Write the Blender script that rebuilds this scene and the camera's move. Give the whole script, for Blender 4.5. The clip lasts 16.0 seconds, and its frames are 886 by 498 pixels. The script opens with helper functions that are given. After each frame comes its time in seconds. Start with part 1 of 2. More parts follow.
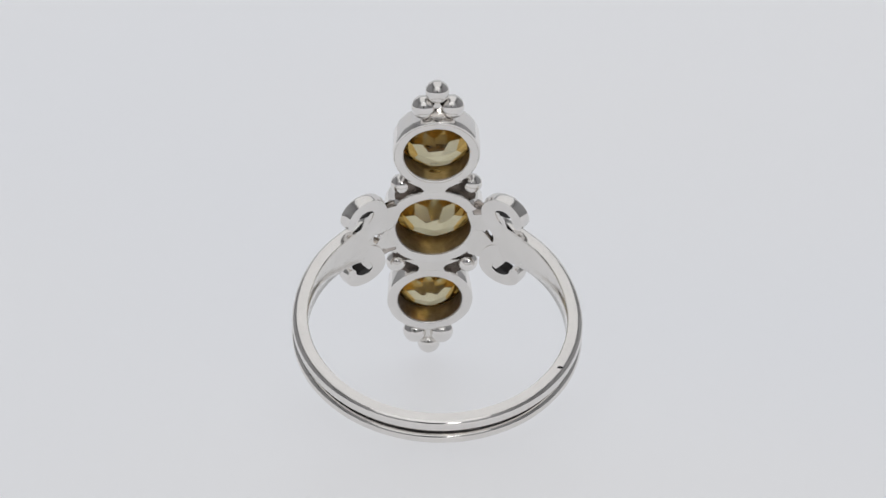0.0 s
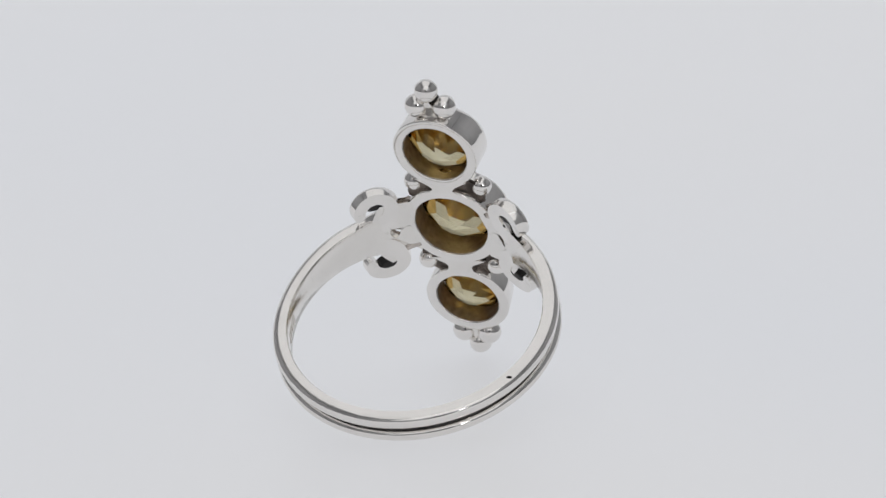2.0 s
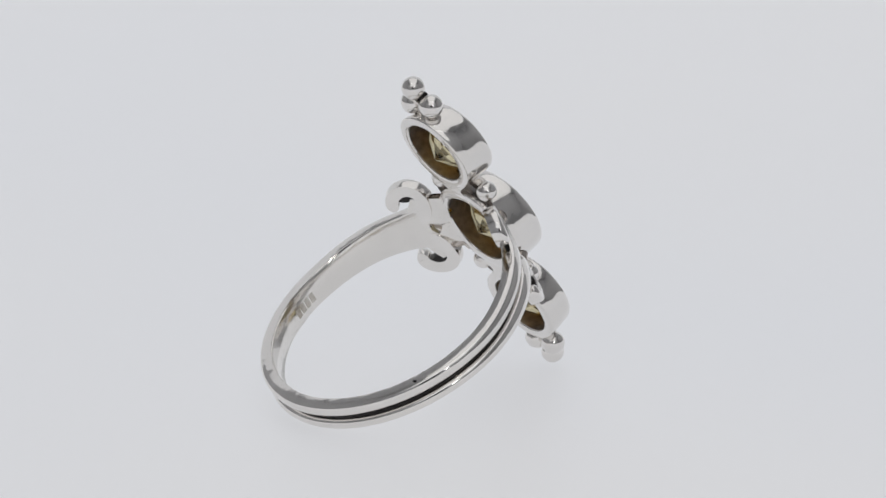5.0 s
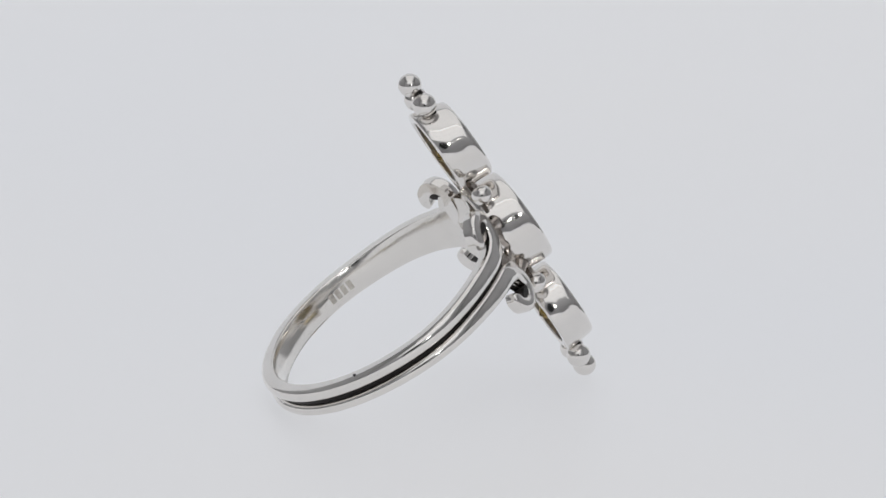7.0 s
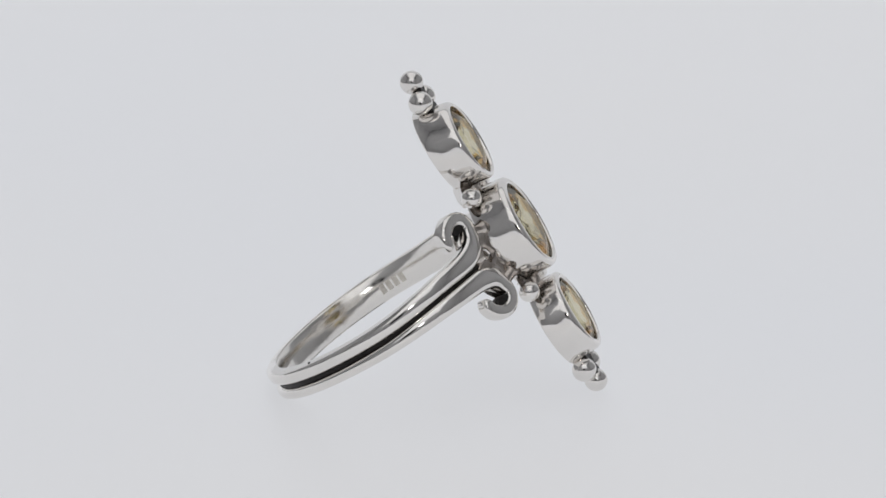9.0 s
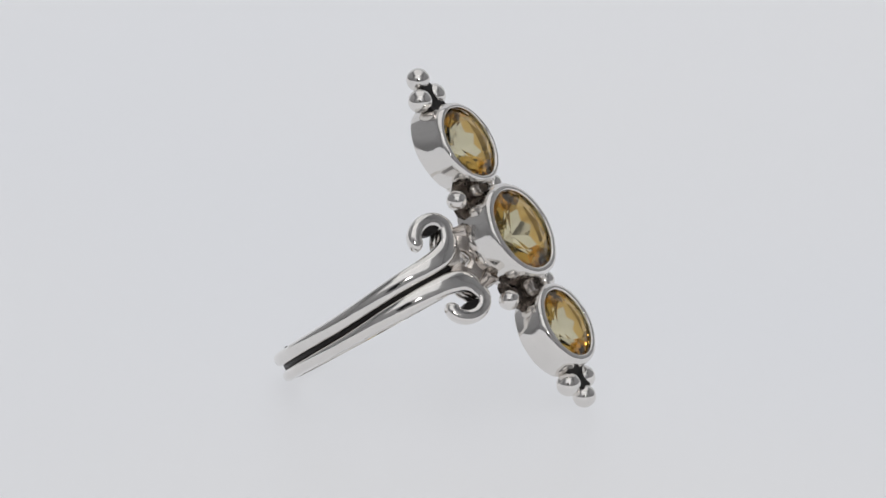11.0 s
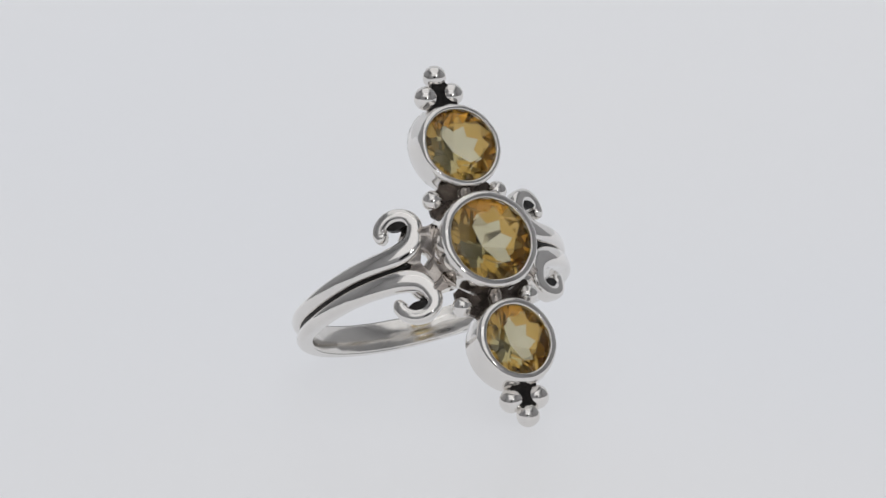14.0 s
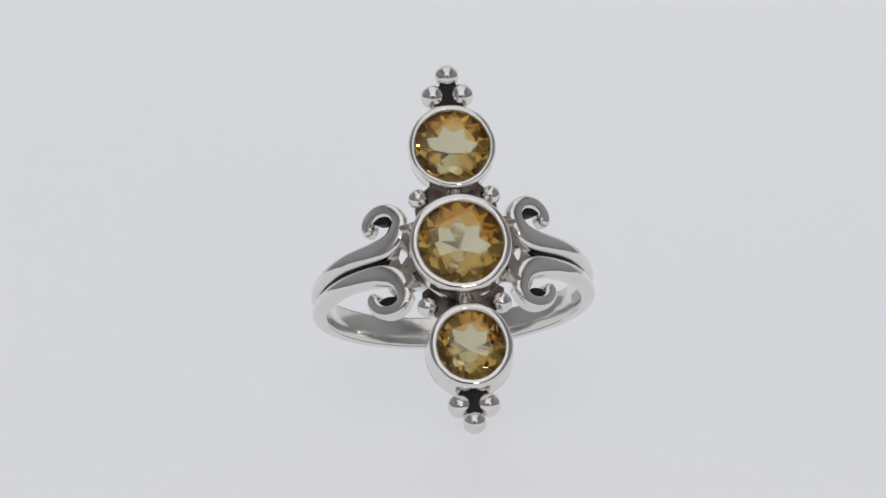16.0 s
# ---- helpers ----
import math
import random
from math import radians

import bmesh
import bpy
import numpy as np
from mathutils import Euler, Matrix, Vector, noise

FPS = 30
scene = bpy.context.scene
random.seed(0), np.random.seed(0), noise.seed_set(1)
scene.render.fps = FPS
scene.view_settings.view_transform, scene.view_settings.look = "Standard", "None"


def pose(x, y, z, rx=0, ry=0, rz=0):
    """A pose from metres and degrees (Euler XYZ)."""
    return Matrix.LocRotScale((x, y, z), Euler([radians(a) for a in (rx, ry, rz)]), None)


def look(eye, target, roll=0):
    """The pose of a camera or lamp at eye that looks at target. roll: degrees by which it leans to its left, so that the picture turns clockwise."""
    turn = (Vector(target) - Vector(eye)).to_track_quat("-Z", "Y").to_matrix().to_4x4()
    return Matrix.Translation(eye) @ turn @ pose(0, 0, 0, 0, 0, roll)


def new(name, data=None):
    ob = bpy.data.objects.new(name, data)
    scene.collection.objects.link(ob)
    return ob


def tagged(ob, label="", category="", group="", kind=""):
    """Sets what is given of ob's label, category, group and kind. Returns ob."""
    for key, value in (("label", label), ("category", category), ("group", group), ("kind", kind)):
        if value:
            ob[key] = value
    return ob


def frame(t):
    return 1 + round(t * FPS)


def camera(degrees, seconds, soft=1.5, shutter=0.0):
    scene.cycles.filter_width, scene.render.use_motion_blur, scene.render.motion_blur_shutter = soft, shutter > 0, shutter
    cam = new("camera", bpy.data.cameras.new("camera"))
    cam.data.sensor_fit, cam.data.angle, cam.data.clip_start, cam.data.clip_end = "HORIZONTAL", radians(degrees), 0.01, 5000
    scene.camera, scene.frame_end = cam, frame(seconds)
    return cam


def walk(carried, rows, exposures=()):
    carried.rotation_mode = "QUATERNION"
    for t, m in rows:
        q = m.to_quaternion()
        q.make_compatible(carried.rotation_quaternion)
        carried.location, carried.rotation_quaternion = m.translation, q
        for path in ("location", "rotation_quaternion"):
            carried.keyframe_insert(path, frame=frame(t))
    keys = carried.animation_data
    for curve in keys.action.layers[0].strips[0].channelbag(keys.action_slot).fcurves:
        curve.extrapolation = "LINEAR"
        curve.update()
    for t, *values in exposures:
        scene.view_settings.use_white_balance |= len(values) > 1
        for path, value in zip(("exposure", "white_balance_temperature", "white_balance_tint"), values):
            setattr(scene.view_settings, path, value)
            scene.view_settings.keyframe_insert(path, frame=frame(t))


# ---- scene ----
# All ring dimensions are in millimetres in the ring's own space:
# u across the finger, v along the finger, w out through the face of the stones.
MM = 0.001

# camera: stands still on its stand, a long lens looking slightly down
EYE = Vector((0.0, -0.32976, 0.09658))
PITCH, YAW, ROLL = 14.651, 0.030, -0.97
cam = camera(10.385, 16.0, soft=1.5)
aim = Matrix.Rotation(radians(YAW), 3, "Z") @ Matrix.Rotation(radians(-PITCH), 3, "X") @ Vector((0, 1, 0))
walk(cam, [(0.0, look(EYE, EYE + aim, ROLL)), (16.0, look(EYE, EYE + aim, ROLL))])

# ---- light ----
scene.view_settings.exposure = 0.0
world = bpy.data.worlds.new("studio")
scene.world = world
world.use_nodes = True
world.node_tree.nodes["Background"].inputs[0].default_value = (0.8, 0.85, 1.0, 1)
world.node_tree.nodes["Background"].inputs[1].default_value = 0.05


def area_lamp(name, at, to, sx, sy, watts, colour=(1, 1, 1), shape="RECTANGLE"):
    lamp = bpy.data.lights.new(name, "AREA")
    lamp.shape, lamp.size, lamp.size_y = shape, sx, sy
    lamp.energy, lamp.color = watts, colour
    ob = new(name, lamp)
    ob.matrix_world = look(at, to)
    return ob


# a wide softbox overhead, one on the wall above the lens, and a small lamp beside the lens
area_lamp("softbox_lamp", (0.0, 0.0, 0.60), (0.0, 0.0001, 0.0), 0.62, 0.80, 0.78)
area_lamp("front_softbox_lamp", (0.0, -0.405, 0.44), (0.0, 0.0, 0.44), 0.48, 0.46, 0.36)
area_lamp("spot_lamp", (0.075, -0.36, 0.135), (0, 0, 0.012), 0.030, 0.030, 0.042, shape="DISK")


# ---- materials ----
def material(name):
    m = bpy.data.materials.new(name)
    m.use_nodes = True
    nt = m.node_tree
    return m, nt, nt.nodes["Principled BSDF"]


def noise_node(nt, scale, detail=3.0):
    co = nt.nodes.new("ShaderNodeTexCoord")
    n = nt.nodes.new("ShaderNodeTexNoise")
    n.inputs["Scale"].default_value = scale
    n.inputs["Detail"].default_value = detail
    nt.links.new(co.outputs["Object"], n.inputs["Vector"])
    return n


def ramp(nt, src, lo, hi, a=0.3, b=0.7):
    r = nt.nodes.new("ShaderNodeValToRGB")
    r.color_ramp.elements[0].position, r.color_ramp.elements[1].position = a, b
    r.color_ramp.elements[0].color = (*lo, 1) if len(lo) == 3 else lo
    r.color_ramp.elements[1].color = (*hi, 1) if len(hi) == 3 else hi
    nt.links.new(src, r.inputs[0])
    return r


def bump(nt, p, src, strength, distance):
    b = nt.nodes.new("ShaderNodeBump")
    b.inputs["Strength"].default_value = strength
    b.inputs["Distance"].default_value = distance
    nt.links.new(src, b.inputs["Height"])
    nt.links.new(b.outputs[0], p.inputs["Normal"])


def silver(name, rough, tint=(0.87, 0.845, 0.815), wave=0.10):
    m, nt, p = material(name)
    p.inputs["Metallic"].default_value = 1.0
    fine = noise_node(nt, 2600.0, 4.0)
    large = noise_node(nt, 420.0, 2.0)
    col = ramp(nt, large.outputs[0], tuple(0.95 * c for c in tint), tint)
    nt.links.new(col.outputs[0], p.inputs["Base Color"])
    rg = ramp(nt, fine.outputs[0], (rough * 0.6,) * 3, (rough * 1.5,) * 3)
    nt.links.new(rg.outputs[0], p.inputs["Roughness"])
    bump(nt, p, large.outputs[0], wave, 0.0004)
    return m


SILVER = silver("polished_silver", 0.085, wave=0.16)
SILVER_IN = silver("brushed_silver", 0.16, (0.86, 0.835, 0.80), 0.12)

OXIDE, nt, p = material("oxidised_silver")
n = noise_node(nt, 3000.0, 4.0)
c = ramp(nt, n.outputs[0], (0.006, 0.005, 0.005), (0.022, 0.018, 0.016), 0.35, 0.75)
nt.links.new(c.outputs[0], p.inputs["Base Color"])
p.inputs["Metallic"].default_value = 0.0
p.inputs["Specular IOR Level"].default_value = 0.3
p.inputs["Roughness"].default_value = 0.45
bump(nt, p, n.outputs[0], 0.4, 0.0001)

# tube insides: tarnish, its brown also painting in the stone's amber reflection
TARNISH_REFLECT, nt, p = material("tarnish_reflect_silver")
n = noise_node(nt, 2200.0, 4.0)
c = ramp(nt, n.outputs[0], (0.40, 0.375, 0.35), (0.62, 0.59, 0.555))
nt.links.new(c.outputs[0], p.inputs["Base Color"])
p.inputs["Metallic"].default_value = 0.9
p.inputs["Roughness"].default_value = 0.35

# darkened metal between the settings, rubbed shiny
def darkened(name, lo, hi, rough):
    m, nt, p = material(name)
    n = noise_node(nt, 800.0, 3.0)
    c = ramp(nt, n.outputs[0], lo, hi, 0.35, 0.65)
    nt.links.new(c.outputs[0], p.inputs["Base Color"])
    p.inputs["Metallic"].default_value = 0.95
    rg = ramp(nt, n.outputs[0], (rough * 0.7,) * 3, (rough * 1.4,) * 3)
    nt.links.new(rg.outputs[0], p.inputs["Roughness"])
    bump(nt, p, n.outputs[0], 0.12, 0.0003)
    return m


PATINA = darkened("patinated_silver", (0.42, 0.37, 0.33), (0.70, 0.65, 0.60), 0.20)
DARK = darkened("blackened_silver", (0.05, 0.04, 0.034), (0.20, 0.168, 0.145), 0.26)

STAMPED, nt, p = material("stamped_silver")
n = noise_node(nt, 1800.0, 4.0)
c = ramp(nt, n.outputs[0], (0.46, 0.42, 0.37), (0.78, 0.75, 0.70))
nt.links.new(c.outputs[0], p.inputs["Base Color"])
p.inputs["Metallic"].default_value = 1.0
p.inputs["Roughness"].default_value = 0.3
bump(nt, p, n.outputs[0], 0.5, 0.0001)

# citrine: clear amber glass, coloured at every surface it meets; facet tints, paler towards the point, stand in for
# light absorbed along its path
def citrine(name, lo, hi):
    m = bpy.data.materials.new(name)
    m.use_nodes = True
    nt = m.node_tree
    nt.nodes.clear()
    g = nt.nodes.new("ShaderNodeBsdfGlass")
    g.inputs["IOR"].default_value = 1.55
    g.inputs["Roughness"].default_value = 0.025
    n = noise_node(nt, 500.0, 2.0)
    c = ramp(nt, n.outputs[0], lo, hi)
    nt.links.new(c.outputs[0], g.inputs["Color"])
    o = nt.nodes.new("ShaderNodeOutputMaterial")
    nt.links.new(g.outputs[0], o.inputs[0])
    return m


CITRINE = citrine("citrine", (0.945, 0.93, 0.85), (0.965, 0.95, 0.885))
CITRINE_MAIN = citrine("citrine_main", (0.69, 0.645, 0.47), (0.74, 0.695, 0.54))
CITRINE_ABSORB = citrine("citrine_absorb", (0.61, 0.41, 0.13), (0.72, 0.515, 0.20))

# back-lit white acrylic of the light table
ACRYLIC, nt, p = material("white_acrylic")
n = noise_node(nt, 6.0, 2.0)
c = ramp(nt, n.outputs[0], (0.26, 0.265, 0.275), (0.28, 0.285, 0.29))
nt.links.new(c.outputs[0], p.inputs["Base Color"])
p.inputs["Roughness"].default_value = 0.45
p.inputs["Specular IOR Level"].default_value = 0.25
n2 = noise_node(nt, 9.0, 1.0)
c2 = ramp(nt, n2.outputs[0], (0.93, 0.95, 1.0), (0.965, 0.965, 0.985))
nt.links.new(c2.outputs[0], p.inputs["Emission Color"])
p.inputs["Emission Strength"].default_value = 0.512


def plain(name, lo, hi, rough=0.8, scale=12.0):
    m, nt, p = material(name)
    n = noise_node(nt, scale, 4.0)
    c = ramp(nt, n.outputs[0], lo, hi)
    nt.links.new(c.outputs[0], p.inputs["Base Color"])
    p.inputs["Roughness"].default_value = rough
    bump(nt, p, n.outputs[0], 0.1, 0.002)
    return m


WALL = plain("grey_cloth", (0.54, 0.54, 0.545), (0.60, 0.60, 0.605))
BLACK = plain("black_felt", (0.008, 0.008, 0.009), (0.02, 0.02, 0.02))


# ---- building helpers ----
def link_mesh(name, bm, mat, smooth=True):
    bmesh.ops.recalc_face_normals(bm, faces=bm.faces)
    me = bpy.data.meshes.new(name)
    bm.to_mesh(me)
    bm.free()
    me.materials.append(mat)
    for f in me.polygons:
        f.use_smooth = smooth
    return new(name, me)


def part(name, bm, mat, parent, label="", smooth=True):
    ob = link_mesh(name, bm, mat, smooth)
    ob.parent = parent
    if label:
        ob["label"] = label
    return ob


def sharpen(ob, degrees=40):
    """Keep edges steeper than the angle crisp on a smooth mesh."""
    bm = bmesh.new()
    bm.from_mesh(ob.data)
    for e in bm.edges:
        e.smooth = len(e.link_faces) != 2 or e.calc_face_angle(0) < radians(degrees)
    bm.to_mesh(ob.data)
    bm.free()
    return ob


def box_bm(x0, x1, y0, y1, z0, z1, bevel=0.0, segments=2):
    bm = bmesh.new()
    bmesh.ops.create_cube(bm, size=1.0)
    for v in bm.verts:
        v.co = Vector(((x0 + x1) / 2 + v.co.x * (x1 - x0), (y0 + y1) / 2 + v.co.y * (y1 - y0),
                       (z0 + z1) / 2 + v.co.z * (z1 - z0)))
    if bevel:
        bmesh.ops.bevel(bm, geom=bm.edges[:], offset=bevel, segments=segments, affect="EDGES", profile=0.5)
    return bm


# ---- setting ----
FLOOR = -0.40
TABLE = -0.00017
tagged(link_mesh("table", box_bm(-0.40, 0.40, -0.30, 0.50, -0.0062, TABLE), ACRYLIC, False),
       "white back-lit acrylic light table, matte and clean", "table", kind="structure")
tagged(link_mesh("table_base", box_bm(-0.38, 0.38, -0.28, 0.48, FLOOR, -0.0062), BLACK, False),
       "black base box of the light table", "table", kind="structure")
tagged(link_mesh("floor", box_bm(-0.62, 0.62, -0.44, 0.62, FLOOR - 0.02, FLOOR), BLACK, False),
       "plain black floor of the photo booth", "floor", kind="structure")
for name, x0, x1, y0, y1 in (("wall_west", -0.62, -0.6, -0.42, 0.62), ("wall_east", 0.6, 0.62, -0.42, 0.62)):
    tagged(link_mesh(name, box_bm(x0, x1, y0, y1, FLOOR, 0.75), WALL, False),
           "plain pale grey cloth wall of the photo booth", "wall", kind="structure")
tagged(link_mesh("wall_north", box_bm(-0.6, 0.6, 0.60, 0.62, FLOOR, 0.75), ACRYLIC, False),
       "white back-lit acrylic rear panel of the photo booth", "wall", kind="structure")
tagged(link_mesh("ceiling", box_bm(-0.62, 0.62, -0.44, 0.62, 0.75, 0.77), WALL, False),
       "plain pale grey cloth ceiling of the photo booth", "ceiling", kind="structure")


def front_wall():
    """The wall behind the lens, with a round dark opening added to reflect like the camera."""
    bm = bmesh.new()
    n, r, cx, cz = 32, 0.07, 0.0, 0.12
    rings = []
    for y in (-0.42, -0.44):
        inner = [bm.verts.new((cx + r * math.cos(2 * math.pi * k / n), y, cz + r * math.sin(2 * math.pi * k / n))) for k in range(n)]
        outer = []
        for k in range(n):
            a = 2 * math.pi * k / n
            dx, dz = math.cos(a), math.sin(a)
            t = min((0.6 / abs(dx)) if abs(dx) > 1e-6 else 9, ((0.63 / dz) if dz > 1e-6 else ((0.12 - FLOOR) / -dz) if dz < -1e-6 else 9))
            outer.append(bm.verts.new((cx + dx * t, y, cz + dz * t)))
        rings.append((inner, outer))
    (i0, o0), (i1, o1) = rings
    for k in range(n):
        j = (k + 1) % n
        bm.faces.new((i0[k], i0[j], o0[j], o0[k]))
        bm.faces.new((i1[k], o1[k], o1[j], i1[j]))
        bm.faces.new((i0[k], i1[k], i1[j], i0[j]))
    return bm


tagged(link_mesh("wall_south", front_wall(), WALL, False),
       "plain pale grey cloth wall with an added round dark opening", "wall", kind="structure")
# unseen black box, stands in for the camera in the silver's reflections
tagged(link_mesh("wall_recess", box_bm(-0.09, 0.09, -0.60, -0.445, 0.03, 0.21), BLACK, False),
       "black felt recess added in place of the dark camera", "wall", kind="structure")


# ---- the ring ----
ring = new("ring")
tagged(ring, "polished silver ring with three round amber citrines, tilted on table", "ring")

ARC = 9.5          # radius at which arc length along the band is counted
BOTTOM = math.pi * ARC
HUB = -7.104       # the band's centre, in w
SQUASH = 0.9877    # the band is a little flat


def away(s):
    """0 at the scrolls, 1 round the plain back of the band."""
    t = (abs((s + BOTTOM) % (2 * BOTTOM) - BOTTOM) - 8.0) / 7.0
    t = min(max(t, 0.0), 1.0)
    return t * t * (3 - 2 * t)


def on_band(s, v, r):
    a = s / ARC
    v -= 0.25 * away(s)          # the band runs a little below the middle of the face
    return Vector((0.996 * r * math.sin(a), v, HUB + SQUASH * r * math.cos(a))) * MM


def spline(keys, steps):
    """Catmull-Rom through rows of numbers."""
    k = np.array([keys[0]] + keys + [keys[-1]], float)
    out = []
    for i in range(1, len(k) - 2):
        for q in range(steps):
            t = q / steps
            out.append(0.5 * (2 * k[i] + (k[i + 1] - k[i - 1]) * t + (2 * k[i - 1] - 5 * k[i] + 4 * k[i + 1] - k[i + 2]) * t * t
                              + (3 * k[i] - k[i - 1] - 3 * k[i + 1] + k[i + 2]) * t ** 3))
    out.append(k[-2])
    return np.array(out)


# arc length from the middle of the face, offset along the finger, half width, outer radius
WIRE = [(BOTTOM, 0.62, 0.47, 10.12), (24.0, 0.62, 0.47, 10.12), (18.0, 0.61, 0.49, 10.12), (14.0, 0.635, 0.535, 10.12), (11.0, 0.695, 0.60, 10.12),
        (9.0, 0.76, 0.65, 10.13), (7.5, 0.80, 0.70, 10.14), (6.4, 0.85, 0.75, 10.14), (5.65, 0.94, 0.79, 10.14), (4.9, 1.20, 0.77, 10.14),
        (4.40, 1.66, 0.69, 10.14), (4.16, 2.20, 0.61, 10.14), (4.07, 2.76, 0.56, 10.14), (4.36, 3.31, 0.53, 10.14), (4.94, 3.62, 0.52, 10.14),
        (5.66, 3.58, 0.52, 10.14), (6.25, 3.20, 0.52, 10.14), (6.50, 2.70, 0.50, 10.12), (6.43, 2.36, 0.44, 10.08), (6.36, 2.23, 0.34, 9.97), (6.30, 2.14, 0.18, 9.78)]
SECTION = [(-0.88, 0.0), (-1.0, 0.42), (-0.98, 0.70), (-0.88, 0.86), (-0.69, 0.945), (-0.37, 0.988), (0.0, 1.0), (0.37, 0.988), (0.69, 0.945), (0.88, 0.86), (0.98, 0.70), (1.0, 0.42), (0.88, 0.0)]
ROUND = [(-1.0, 0.0), (-1.0, 0.50), (-0.95, 0.66), (-0.84, 0.80), (-0.64, 0.91), (-0.34, 0.975), (0.0, 1.0), (0.34, 0.975), (0.64, 0.91), (0.84, 0.80), (0.95, 0.66), (1.0, 0.50), (1.0, 0.0)]
R_IN = 9.12


def band_wire(side):
    half = spline(WIRE, 9)
    # the second half continues past the bottom: count its arc on from -BOTTOM downwards
    path = [(-s, v, h, r) for s, v, h, r in half[::-1]] + [(s - 2 * BOTTOM, v, h, r) for s, v, h, r in half[1:]]
    pts = np.array(path)
    bm = bmesh.new()
    rows = []
    for i, (s, v, h, r) in enumerate(pts):
        a, b = pts[max(i - 1, 0)], pts[min(i + 1, len(pts) - 1)]
        t = np.array((b[0] - a[0], b[1] - a[1]))
        t /= np.linalg.norm(t)
        nrm = (-t[1], t[0])
        row = []
        k = 0.4 + 0.6 * away(s)
        slim = 0.5 * away(s) * (0.03 - 0.09 * side)     # the groove runs nearer to the lower edge
        v, h = v + slim, h - slim
        for (x0, y0), (x1, y1) in zip(SECTION, ROUND):
            x, y = x0 + (x1 - x0) * k, y0 + (y1 - y0) * k
            row.append(bm.verts.new(on_band(s + nrm[0] * x * h, side * (v + nrm[1] * x * h), R_IN + (r - R_IN) * y)))
        rows.append(row)
    m = len(SECTION)
    for p0, p1 in zip(rows, rows[1:]):
        for k in range(m):
            bm.faces.new((p0[k], p0[(k + 1) % m], p1[(k + 1) % m], p1[k]))
    bm.faces.new(rows[0])
    bm.faces.new(rows[-1][::-1])
    return bm


for side in (1, -1):
    sharpen(part("band_wire", band_wire(side), SILVER, ring, "polished half-round silver wire ending in two scrolls"), 66)


def strip(keys, r0, r1, crown=0.0, drop=0.0):
    """A strip round the band: rows of arc length and half width."""
    half = spline(keys, 20)
    path = [(-s, h) for s, h in half[::-1]] + [(s - 2 * BOTTOM, h) for s, h in half[1:]]
    bm = bmesh.new()
    rows = []
    for s, h in path:
        q = r0 + (0.11 * min(max((7.4 - abs((s + BOTTOM) % (2 * BOTTOM) - BOTTOM)) / 2.6, 0.0), 1.0) if crown else 0.0)     # runs out level with the scrolls
        sec = [(-h, r1), (-h, q + crown), (-h * 0.92, q), (h * 0.92, q), (h, q + crown), (h, r1)]
        rows.append([bm.verts.new(on_band(s, v - drop * away(s), r)) for v, r in sec])
    for p0, p1 in zip(rows, rows[1:]):
        for k in range(6):
            bm.faces.new((p0[k], p0[(k + 1) % 6], p1[(k + 1) % 6], p1[k]))
    bm.faces.new(rows[0])
    bm.faces.new(rows[-1][::-1])
    return bm


sharpen(part("band_lining", strip([(BOTTOM, 1.03), (20.0, 1.03), (14.0, 1.08), (11.0, 1.2), (9.0, 1.32), (8.0, 1.40), (6.6, 1.52), (5.6, 1.66), (5.0, 1.74), (4.6, 1.8)], 9.02, 9.3, 0.07),
             SILVER_IN, ring, "smooth inner face of the band"), 50)
part("groove", strip([(BOTTOM, 0.19), (24.0, 0.18), (18.0, 0.14), (12.0, 0.125), (8.0, 0.12), (6.2, 0.12), (5.5, 0.11), (5.1, 0.03)], 9.4, 9.70, 0.0, 0.09), OXIDE, ring,
     "blackened groove between the two wires")


# bezels and stones: each tube leans and is a little oval, so its back and front have centres and half axes of their own
def lathe(profile, back, front, wb, wf, n=80, uneven=0.0):
    """profile: rows of offset from the opening's edge and height; back and front: centre and half axes (u, v, ru, rv)."""
    bm = bmesh.new()
    rows = []
    for k in range(n):
        a = 2 * math.pi * k / n
        row = []
        for off, w in profile:
            g = (w - wb) / (wf - wb)
            cu, cv, ru, rv = (p + (q - p) * g for p, q in zip(back, front))
            d = Vector((math.cos(a) * 1.3 + cu, math.sin(a) * 1.3 + cv, w * 0.6))
            f = uneven * (noise.noise(d * 1.1) + 0.7 * noise.noise(d * 3.1)) + 0.35 * uneven * max(g, 0.0) * noise.noise(d * 7.0)
            row.append(bm.verts.new(Vector((cu + (ru * (1 + f) + off) * math.cos(a), cv + (rv * (1 + f) + off) * math.sin(a), w)) * MM))
        rows.append(row)
    m = len(profile)
    for k in range(n):
        p0, p1 = rows[k], rows[(k + 1) % n]
        for q in range(m):
            bm.faces.new((p0[q], p0[(q + 1) % m], p1[(q + 1) % m], p1[q]))
    return bm


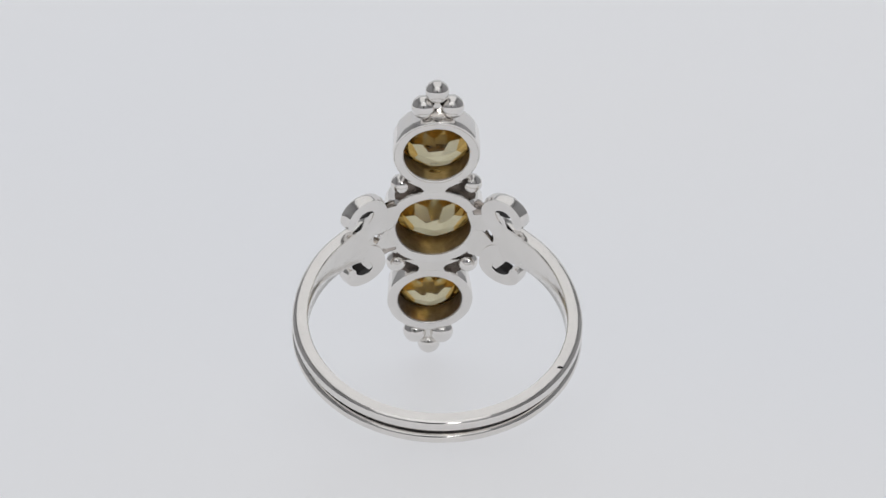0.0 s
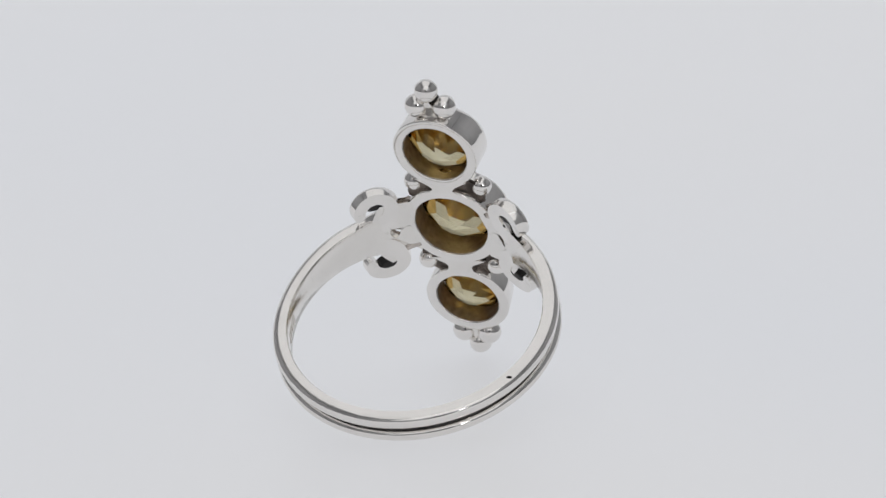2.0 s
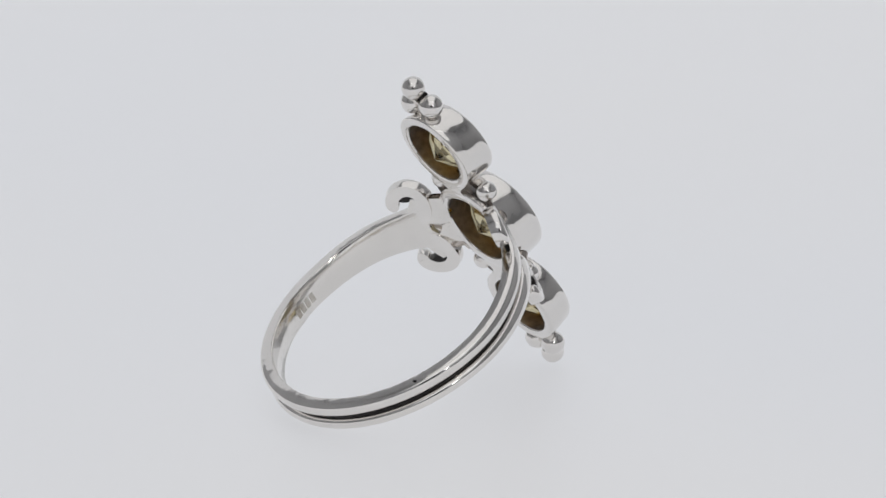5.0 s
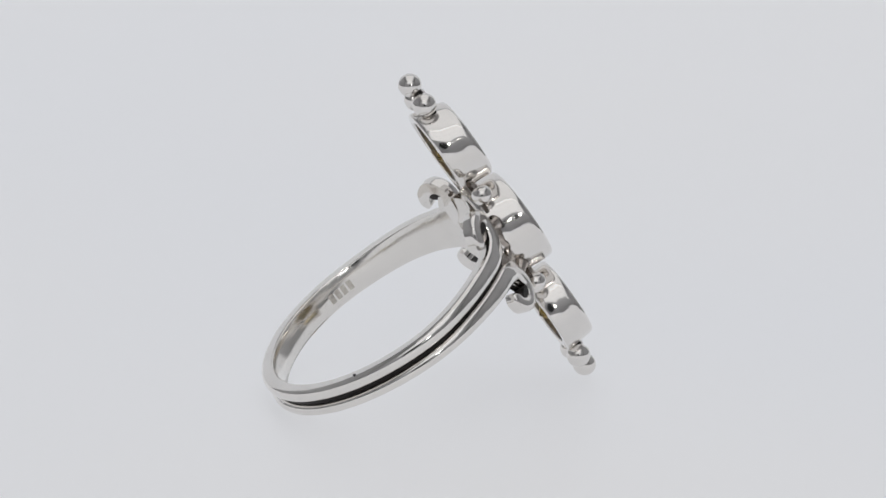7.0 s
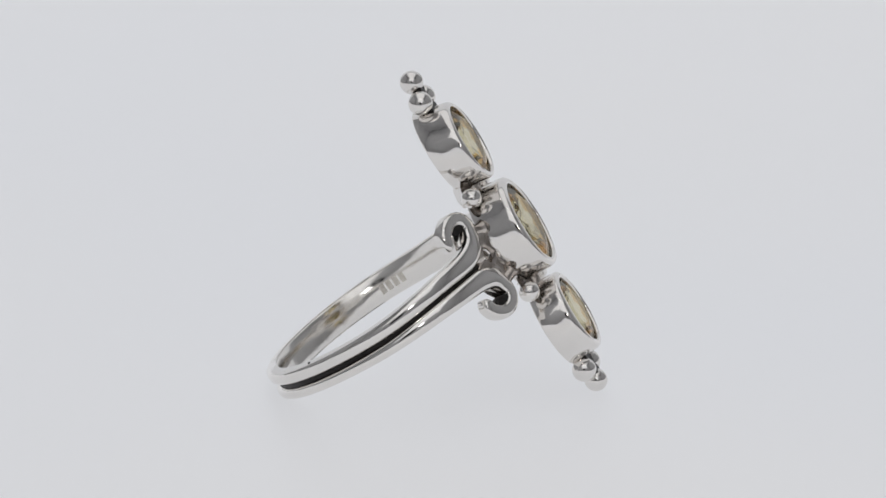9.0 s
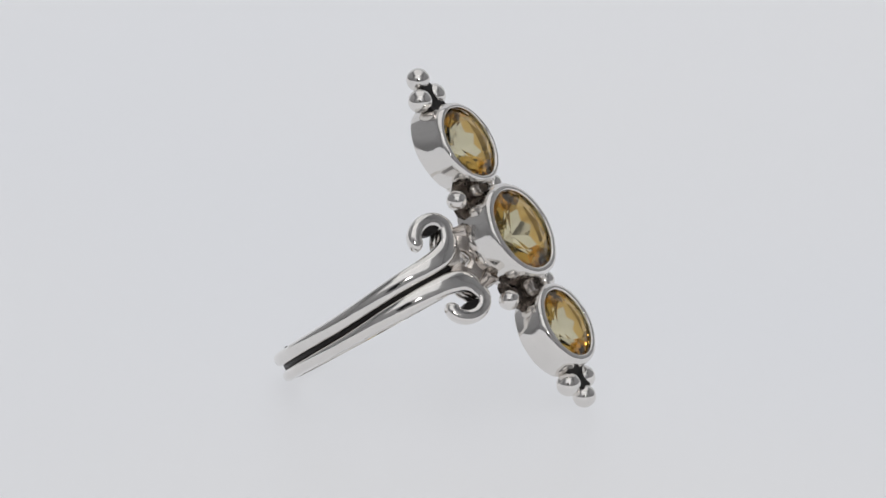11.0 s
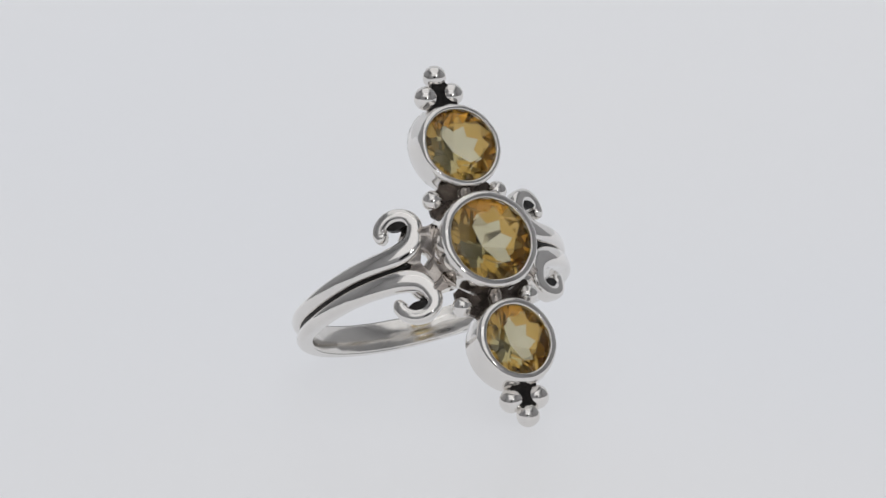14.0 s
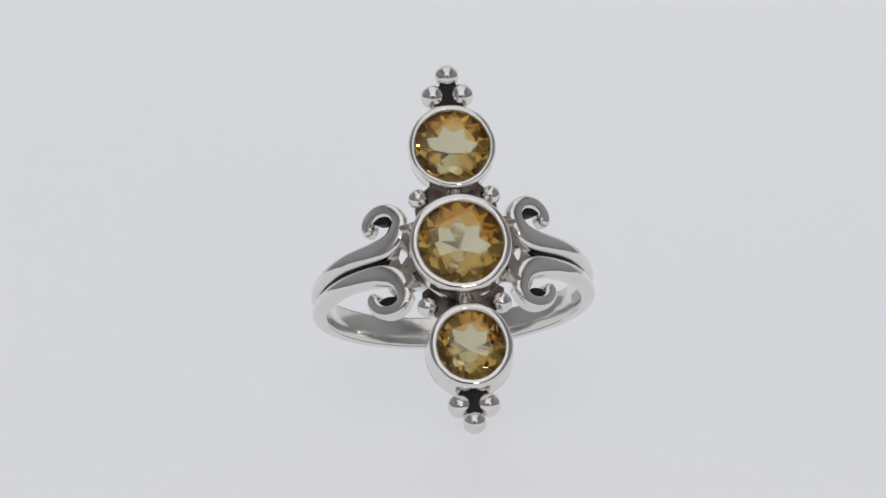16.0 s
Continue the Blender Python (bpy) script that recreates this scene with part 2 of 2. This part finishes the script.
def bezel(back, front, wall_b, wall_f, wb, wf):
    """A tube of which the back hole and the front opening are ovals, with walls of two thicknesses and a rolled lip."""
    prof = [(0.0, wb + 0.05), (0.06, wb), (wall_b - 0.12, wb), (wall_b - 0.03, wb + 0.04), (wall_b, wb + 0.12), (wall_f * 0.5 + wall_b * 0.5, wb + 1.0),
            (wall_f, wf - 0.90), (wall_f - 0.02, wf - 0.56), (wall_f - 0.06, wf - 0.33), (wall_f - 0.13, wf - 0.17), (wall_f - 0.24, wf - 0.07), (0.13, wf - 0.01),
            (0.05, wf - 0.04), (0.0, wf - 0.13), (0.0, wf - 0.30), (0.09, wf - 0.50), (0.06, wf - 0.68)]
    ob = part("bezel", lathe(prof, back, front, wb, wf, 96, 0.015), SILVER, ring, "polished silver tube setting, open at the back")
    sharpen(ob, 55)
    w1 = wf - 0.72
    tube = [(-0.03, wb + 0.12), (0.02, wb + 0.1), (0.08, w1), (0.03, w1)]
    sharpen(part("tube_lining", lathe(tube, back, front, wb, wf, 56, 0.012), TARNISH_REFLECT, ob, "dull tarnished inside of the tube, tinted for the stone's reflection"), 40)
    return ob


def gem(front, wg, parent, turn, depth):
    """A round brilliant cut: table, star, kite and girdle facets above; steep outer and flatter inner facets below."""
    cu, cv, ru, rv = front
    ru, rv = ru + 0.07, rv + 0.07
    radius = (ru + rv) / 2
    crown, girdle = 0.15 * radius, 0.04 * radius
    bm = bmesh.new()

    def pt(deg, r, z):
        a = radians(deg + turn)
        return bm.verts.new(Vector((cu + r * ru * math.cos(a), cv + r * rv * math.sin(a), wg + z)) * MM)

    rt, rm, rp, rq = 0.61, 0.80, 0.67, 0.50
    c22 = math.cos(radians(22.5))
    inner = (depth - 1.12 * radius * (1 - rp)) / rp
    zp, zc = -girdle - depth + inner * rp, -girdle - depth
    T = [pt(45 * k, rt, crown) for k in range(8)]
    M = [pt(45 * k + 22.5, rm, crown * (1 - rm * c22) / (1 - rt)) for k in range(8)]
    GU = [pt(22.5 * k, 1.0, 0.0) for k in range(16)]
    GL = [pt(22.5 * k, 1.0, -girdle) for k in range(16)]
    P = [pt(45 * k, rp, zp) for k in range(8)]
    Q = [pt(45 * k + 22.5, rq, zc + inner * rq * c22) for k in range(8)]
    C = pt(0, 0.0, zc)
    bm.faces.new(T)
    for k in range(8):
        j = (k + 1) % 8
        bm.faces.new((T[k], T[j], M[k]))
        bm.faces.new((T[k], M[k - 1], GU[2 * k], M[k]))
        bm.faces.new((M[k], GU[2 * k], GU[2 * k + 1]))
        bm.faces.new((M[k], GU[2 * k + 1], GU[(2 * k + 2) % 16]))
        # inner facets pale, outer deep: absorption along the light's path put into facet colour
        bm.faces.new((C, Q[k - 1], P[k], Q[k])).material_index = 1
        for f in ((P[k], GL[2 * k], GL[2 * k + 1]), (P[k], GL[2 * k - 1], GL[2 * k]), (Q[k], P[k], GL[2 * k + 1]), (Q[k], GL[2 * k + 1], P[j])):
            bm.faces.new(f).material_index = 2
    for k in range(16):
        j = (k + 1) % 16
        bm.faces.new((GU[k], GU[j], GL[j], GL[k]))
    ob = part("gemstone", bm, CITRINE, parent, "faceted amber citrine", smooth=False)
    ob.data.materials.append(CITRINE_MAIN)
    ob.data.materials.append(CITRINE_ABSORB)
    return ob


TOP_OPEN, MID_OPEN, LOW_OPEN = (-0.12, 7.05, 2.61, 2.62), (-0.13, -0.02, 2.95, 2.95), (0.02, -7.20, 2.32, 2.50)
top = bezel((-0.04, 7.49, 2.32, 2.54), TOP_OPEN, 0.70, 0.52, 1.85, 4.48)
gem(TOP_OPEN, 4.09, top, 14, 2.30)
mid = bezel((-0.02, 0.22, 2.68, 2.85), MID_OPEN, 0.82, 0.66, 1.86, 4.82)
gem(MID_OPEN, 4.42, mid, 0, 2.48)
low = bezel((0.01, -7.30, 2.30, 2.43), LOW_OPEN, 0.74, 0.64, 1.84, 4.22)
gem(LOW_OPEN, 3.83, low, -6, 2.12)


# beads
def bead(u, v, w, r, flat=1.0):
    bm = bmesh.new()
    bmesh.ops.create_uvsphere(bm, u_segments=28, v_segments=18, radius=1.0)
    for q in bm.verts:
        d = q.co.copy()
        f = 1 + 0.03 * noise.noise(d * 1.2 + Vector((u, v, w)))
        q.co = Vector((u + d.x * r * f, v + d.y * r * f, w + d.z * r * f * flat)) * MM
    return part("bead", bm, SILVER, ring, "small polished silver bead")


bead(0.02, 12.60, 3.03, 0.83)
bead(-1.05, 11.18, 3.0, 0.85)
bead(0.93, 11.18, 2.95, 0.85)
bead(-0.04, -12.24, 2.36, 0.82)
bead(-0.92, -11.0, 2.28, 0.86)
bead(0.98, -11.06, 2.38, 0.86)
bead(-2.66, 3.88, 2.70, 0.72)
bead(2.34, 3.84, 2.70, 0.72)
bead(-2.58, -3.88, 2.46, 0.74)
bead(2.48, -3.86, 2.50, 0.74)


# webs that join the settings
def plate(flat, sgn, w0, w1):
    bm = bmesh.new()
    n = len(flat)
    a = [bm.verts.new(Vector((u, sgn * v, w0)) * MM) for u, v in flat]
    b = [bm.verts.new(Vector((u, sgn * v, w1)) * MM) for u, v in flat]
    bm.faces.new(a)
    bm.faces.new(b)
    for q in range(n):
        bm.faces.new((a[q], a[(q + 1) % n], b[(q + 1) % n], b[q]))
    bmesh.ops.recalc_face_normals(bm, faces=bm.faces[:])
    return bm


def slope(u):
    """Height of the back of the face: flat behind the setting, then back to the inside of the band."""
    inside = HUB + SQUASH * math.sqrt(9.10 ** 2 - (u / 0.996) ** 2) + 0.02
    return max(min(1.868, 1.868 - 1.0 * (u - 3.25)), inside)


def bridge_plate(su, sgn, w0, w1, shrink=0.0):
    """A plate from the setting's back out to the scroll, sloping back with the band."""
    flat = [(2.7, 0.30), (3.30, -0.15), (3.60, -0.14), (3.72, 0.40), (3.98, 0.72), (4.16, 0.40), (4.32, -0.14), (4.75, -0.15), (5.2, 0.2), (5.25, 1.30), (4.95, 2.1), (4.5, 2.85),
            (4.05, 2.72), (3.70, 2.28), (3.46, 1.98), (3.26, 1.90), (3.04, 2.10), (2.55, 2.45), (2.35, 1.6)]
    if sgn < 0:
        flat = [(u, v + (0.22 if 3.2 < u < 3.8 and v > 1.8 else 0.0)) for u, v in flat]
    cu = sum(u for u, v in flat) / len(flat)
    cv = sum(v for u, v in flat) / len(flat)
    bm = bmesh.new()
    rows = []
    for w in (w0, w0 + 0.08, w1 - 0.12, w1):
        k = 1 - shrink - (0.05 if w == w1 else 0.0)
        rows.append([bm.verts.new(Vector((su * (cu + (u - cu) * k), sgn * (cv + (v - cv) * k) + 0.02, w - 1.868 + slope(u))) * MM) for u, v in flat])
    n = len(flat)
    bm.faces.new(rows[0])
    bm.faces.new(rows[-1])
    for a, b in zip(rows, rows[1:]):
        for q in range(n):
            bm.faces.new((a[q], a[(q + 1) % n], b[(q + 1) % n], b[q]))
    bmesh.ops.triangulate(bm, faces=[f for f in bm.faces if len(f.verts) > 4])
    return bm


def rod(p0, p1, r0, r1, waist=0.8):
    """A short soldered strut, thinner in its middle."""
    p0, p1 = Vector(p0), Vector(p1)
    d = (p1 - p0).normalized()
    x = d.orthogonal().normalized()
    y = d.cross(x)
    bm = bmesh.new()
    rows = []
    for i in range(9):
        t = i / 8
        r = (r0 + (r1 - r0) * t) * (waist + (1 - waist) * (2 * t - 1) ** 2)
        rows.append([bm.verts.new((p0 + (p1 - p0) * t + x * r * math.cos(a) + y * r * math.sin(a)) * MM) for a in (2 * math.pi * k / 14 for k in range(14))])
    bm.faces.new(rows[0])
    bm.faces.new(rows[-1])
    for a, b in zip(rows, rows[1:]):
        for k in range(14):
            bm.faces.new((a[k], a[(k + 1) % 14], b[(k + 1) % 14], b[k]))
    return bm


for sgn in (1, -1):
    waist = 0.72 if sgn > 0 else 0.86
    half = [(2.0, 3.10), (1.45, 3.42), (1.0, 3.66), (waist, 3.92), (0.95, 4.24), (1.35, 4.50), (1.9, 4.85)]
    flat = half + [(-u, v) for u, v in half[::-1]]
    part("neck", plate(flat, sgn, 1.865, 2.35), SILVER_IN, ring, "silver neck between two settings", smooth=False)
    part("neck_crest", rod((-0.03, sgn * 3.2, 2.62), (-0.03, sgn * 4.75, 2.56), 0.66, 0.66, 0.72), PATINA, ring, "dull tarnished front of the neck")
    for su in (1, -1):
        web = [(0.5, 3.30), (1.5, 3.25), (2.4, 2.55), (2.82, 2.8), (2.85, 3.2), (2.75, 3.9), (2.3, 4.4), (1.7, 4.8), (0.9, 4.62), (0.5, 4.2)]
        part("recess", plate([(su * u - 0.08, v) for u, v in web], sgn, 2.24, 2.52), DARK, ring, "blackened recess beside the neck", smooth=False)
        sharpen(part("bridge", bridge_plate(su, sgn, 1.868, 2.30), SILVER_IN, ring, "silver bridge from setting to scroll"), 48)
        sharpen(part("bridge_patina", bridge_plate(su, sgn, 2.24, 2.60, 0.06), PATINA, ring, "brownish patinated front of the bridge"), 50)
        part("strut", rod((su * 4.15, sgn * 2.2, 1.5), (su * 3.0 - 0.1, sgn * 1.8, 2.30), 0.48, 0.60, 0.72), PATINA, ring, "short silver strut from scroll to setting")


def trio_web(sgn, v_in, v_mid, v_out, w, k=1.0):
    bm = bmesh.new()
    flat = [(-1.1, v_in), (1.1, v_in), (1.0, v_mid), (0.25, v_out), (-0.25, v_out), (-1.0, v_mid)]
    a = [bm.verts.new(Vector((k * u, sgn * v, w - 0.3)) * MM) for u, v in flat]
    b = [bm.verts.new(Vector((k * u * 0.9, sgn * v, w + 0.3)) * MM) for u, v in flat]
    bm.faces.new(a)
    bm.faces.new(b)
    for q in range(6):
        bm.faces.new((a[q], a[(q + 1) % 6], b[(q + 1) % 6], b[q]))
    return bm


part("recess", trio_web(1, 9.9, 11.3, 12.5, 3.16), OXIDE, ring, "blackened web under three beads", smooth=False)
part("recess", trio_web(-1, 9.9, 11.1, 12.1, 2.62), OXIDE, ring, "blackened web under three beads", smooth=False)

part("bead_plate", trio_web(1, 9.9, 10.9, 11.9, 2.90, 0.6), SILVER_IN, ring, "silver plate behind three beads", smooth=False)
part("bead_plate", trio_web(-1, 9.9, 10.7, 11.6, 2.36, 0.6), SILVER_IN, ring, "silver plate behind three beads", smooth=False)


# blackened floors inside the scrolls
def scroll_floor(su, sv):
    bm = bmesh.new()
    rows = []
    for r in (9.16, 9.98):
        rows.append([bm.verts.new(on_band(su * (5.22 + 0.76 * math.cos(a)), sv * (3.02 + 0.40 * math.sin(a)), r)) for a in (2 * math.pi * k / 20 for k in range(20))])
    for q in rows:
        bm.faces.new(q)
    for k in range(20):
        bm.faces.new((rows[0][k], rows[0][(k + 1) % 20], rows[1][(k + 1) % 20], rows[1][k]))
    return bm


for su in (1, -1):
    for sv in (1, -1):
        part("scroll_recess", scroll_floor(su, sv), OXIDE, ring, "blackened recess inside a scroll", smooth=False)

# maker's stamp inside the band: unreadable small bars
for k in range(4):
    s = ARC * radians(93.6 + 3.5 * k)
    bm = bmesh.new()
    vs = [bm.verts.new(on_band(s + ds, v, r)) for r in (8.995, 9.08) for ds, v in ((-0.21, -0.55), (0.21, -0.55), (0.21, 0.2), (-0.21, 0.2))]
    for f in ((0, 1, 2, 3), (4, 5, 6, 7), (0, 1, 5, 4), (1, 2, 6, 5), (2, 3, 7, 6), (3, 0, 4, 7)):
        bm.faces.new([vs[i] for i in f])
    part("stamp_bar", bm, STAMPED, ring, "worn stamped mark", smooth=False)


# a small nick at the edge of the band
bm = bmesh.new()
bmesh.ops.create_icosphere(bm, subdivisions=2, radius=0.1)
for q in bm.verts:
    q.co = on_band(ARC * radians(-121) + 1.5 * q.co.x + 0.8 * q.co.z, 1.05 + 0.9 * q.co.y, 9.62 + 1.9 * q.co.z)
part("nick", bm, OXIDE, ring, "small dark nick in the band")

# ---- turning ----
LEAN, TIP = 32.064, -1.546
SEAT = Vector((0.764, -1.876, 9.892)) * MM


def turned(t):
    k = t - 8.0
    deg = 184.872 - 11.39607 * t - 0.0129586 * k * k + 0.00483254 * k ** 3
    base = Matrix.Rotation(radians(-LEAN), 4, "X") @ Matrix.Rotation(radians(TIP), 4, "Y") @ Matrix.Rotation(radians(90), 4, "X")
    return Matrix.Rotation(radians(deg), 4, "Z") @ Matrix.Translation(SEAT) @ base


def motions():
    walk(ring, [(0.5 * k, turned(0.5 * k)) for k in range(33)])


motions()
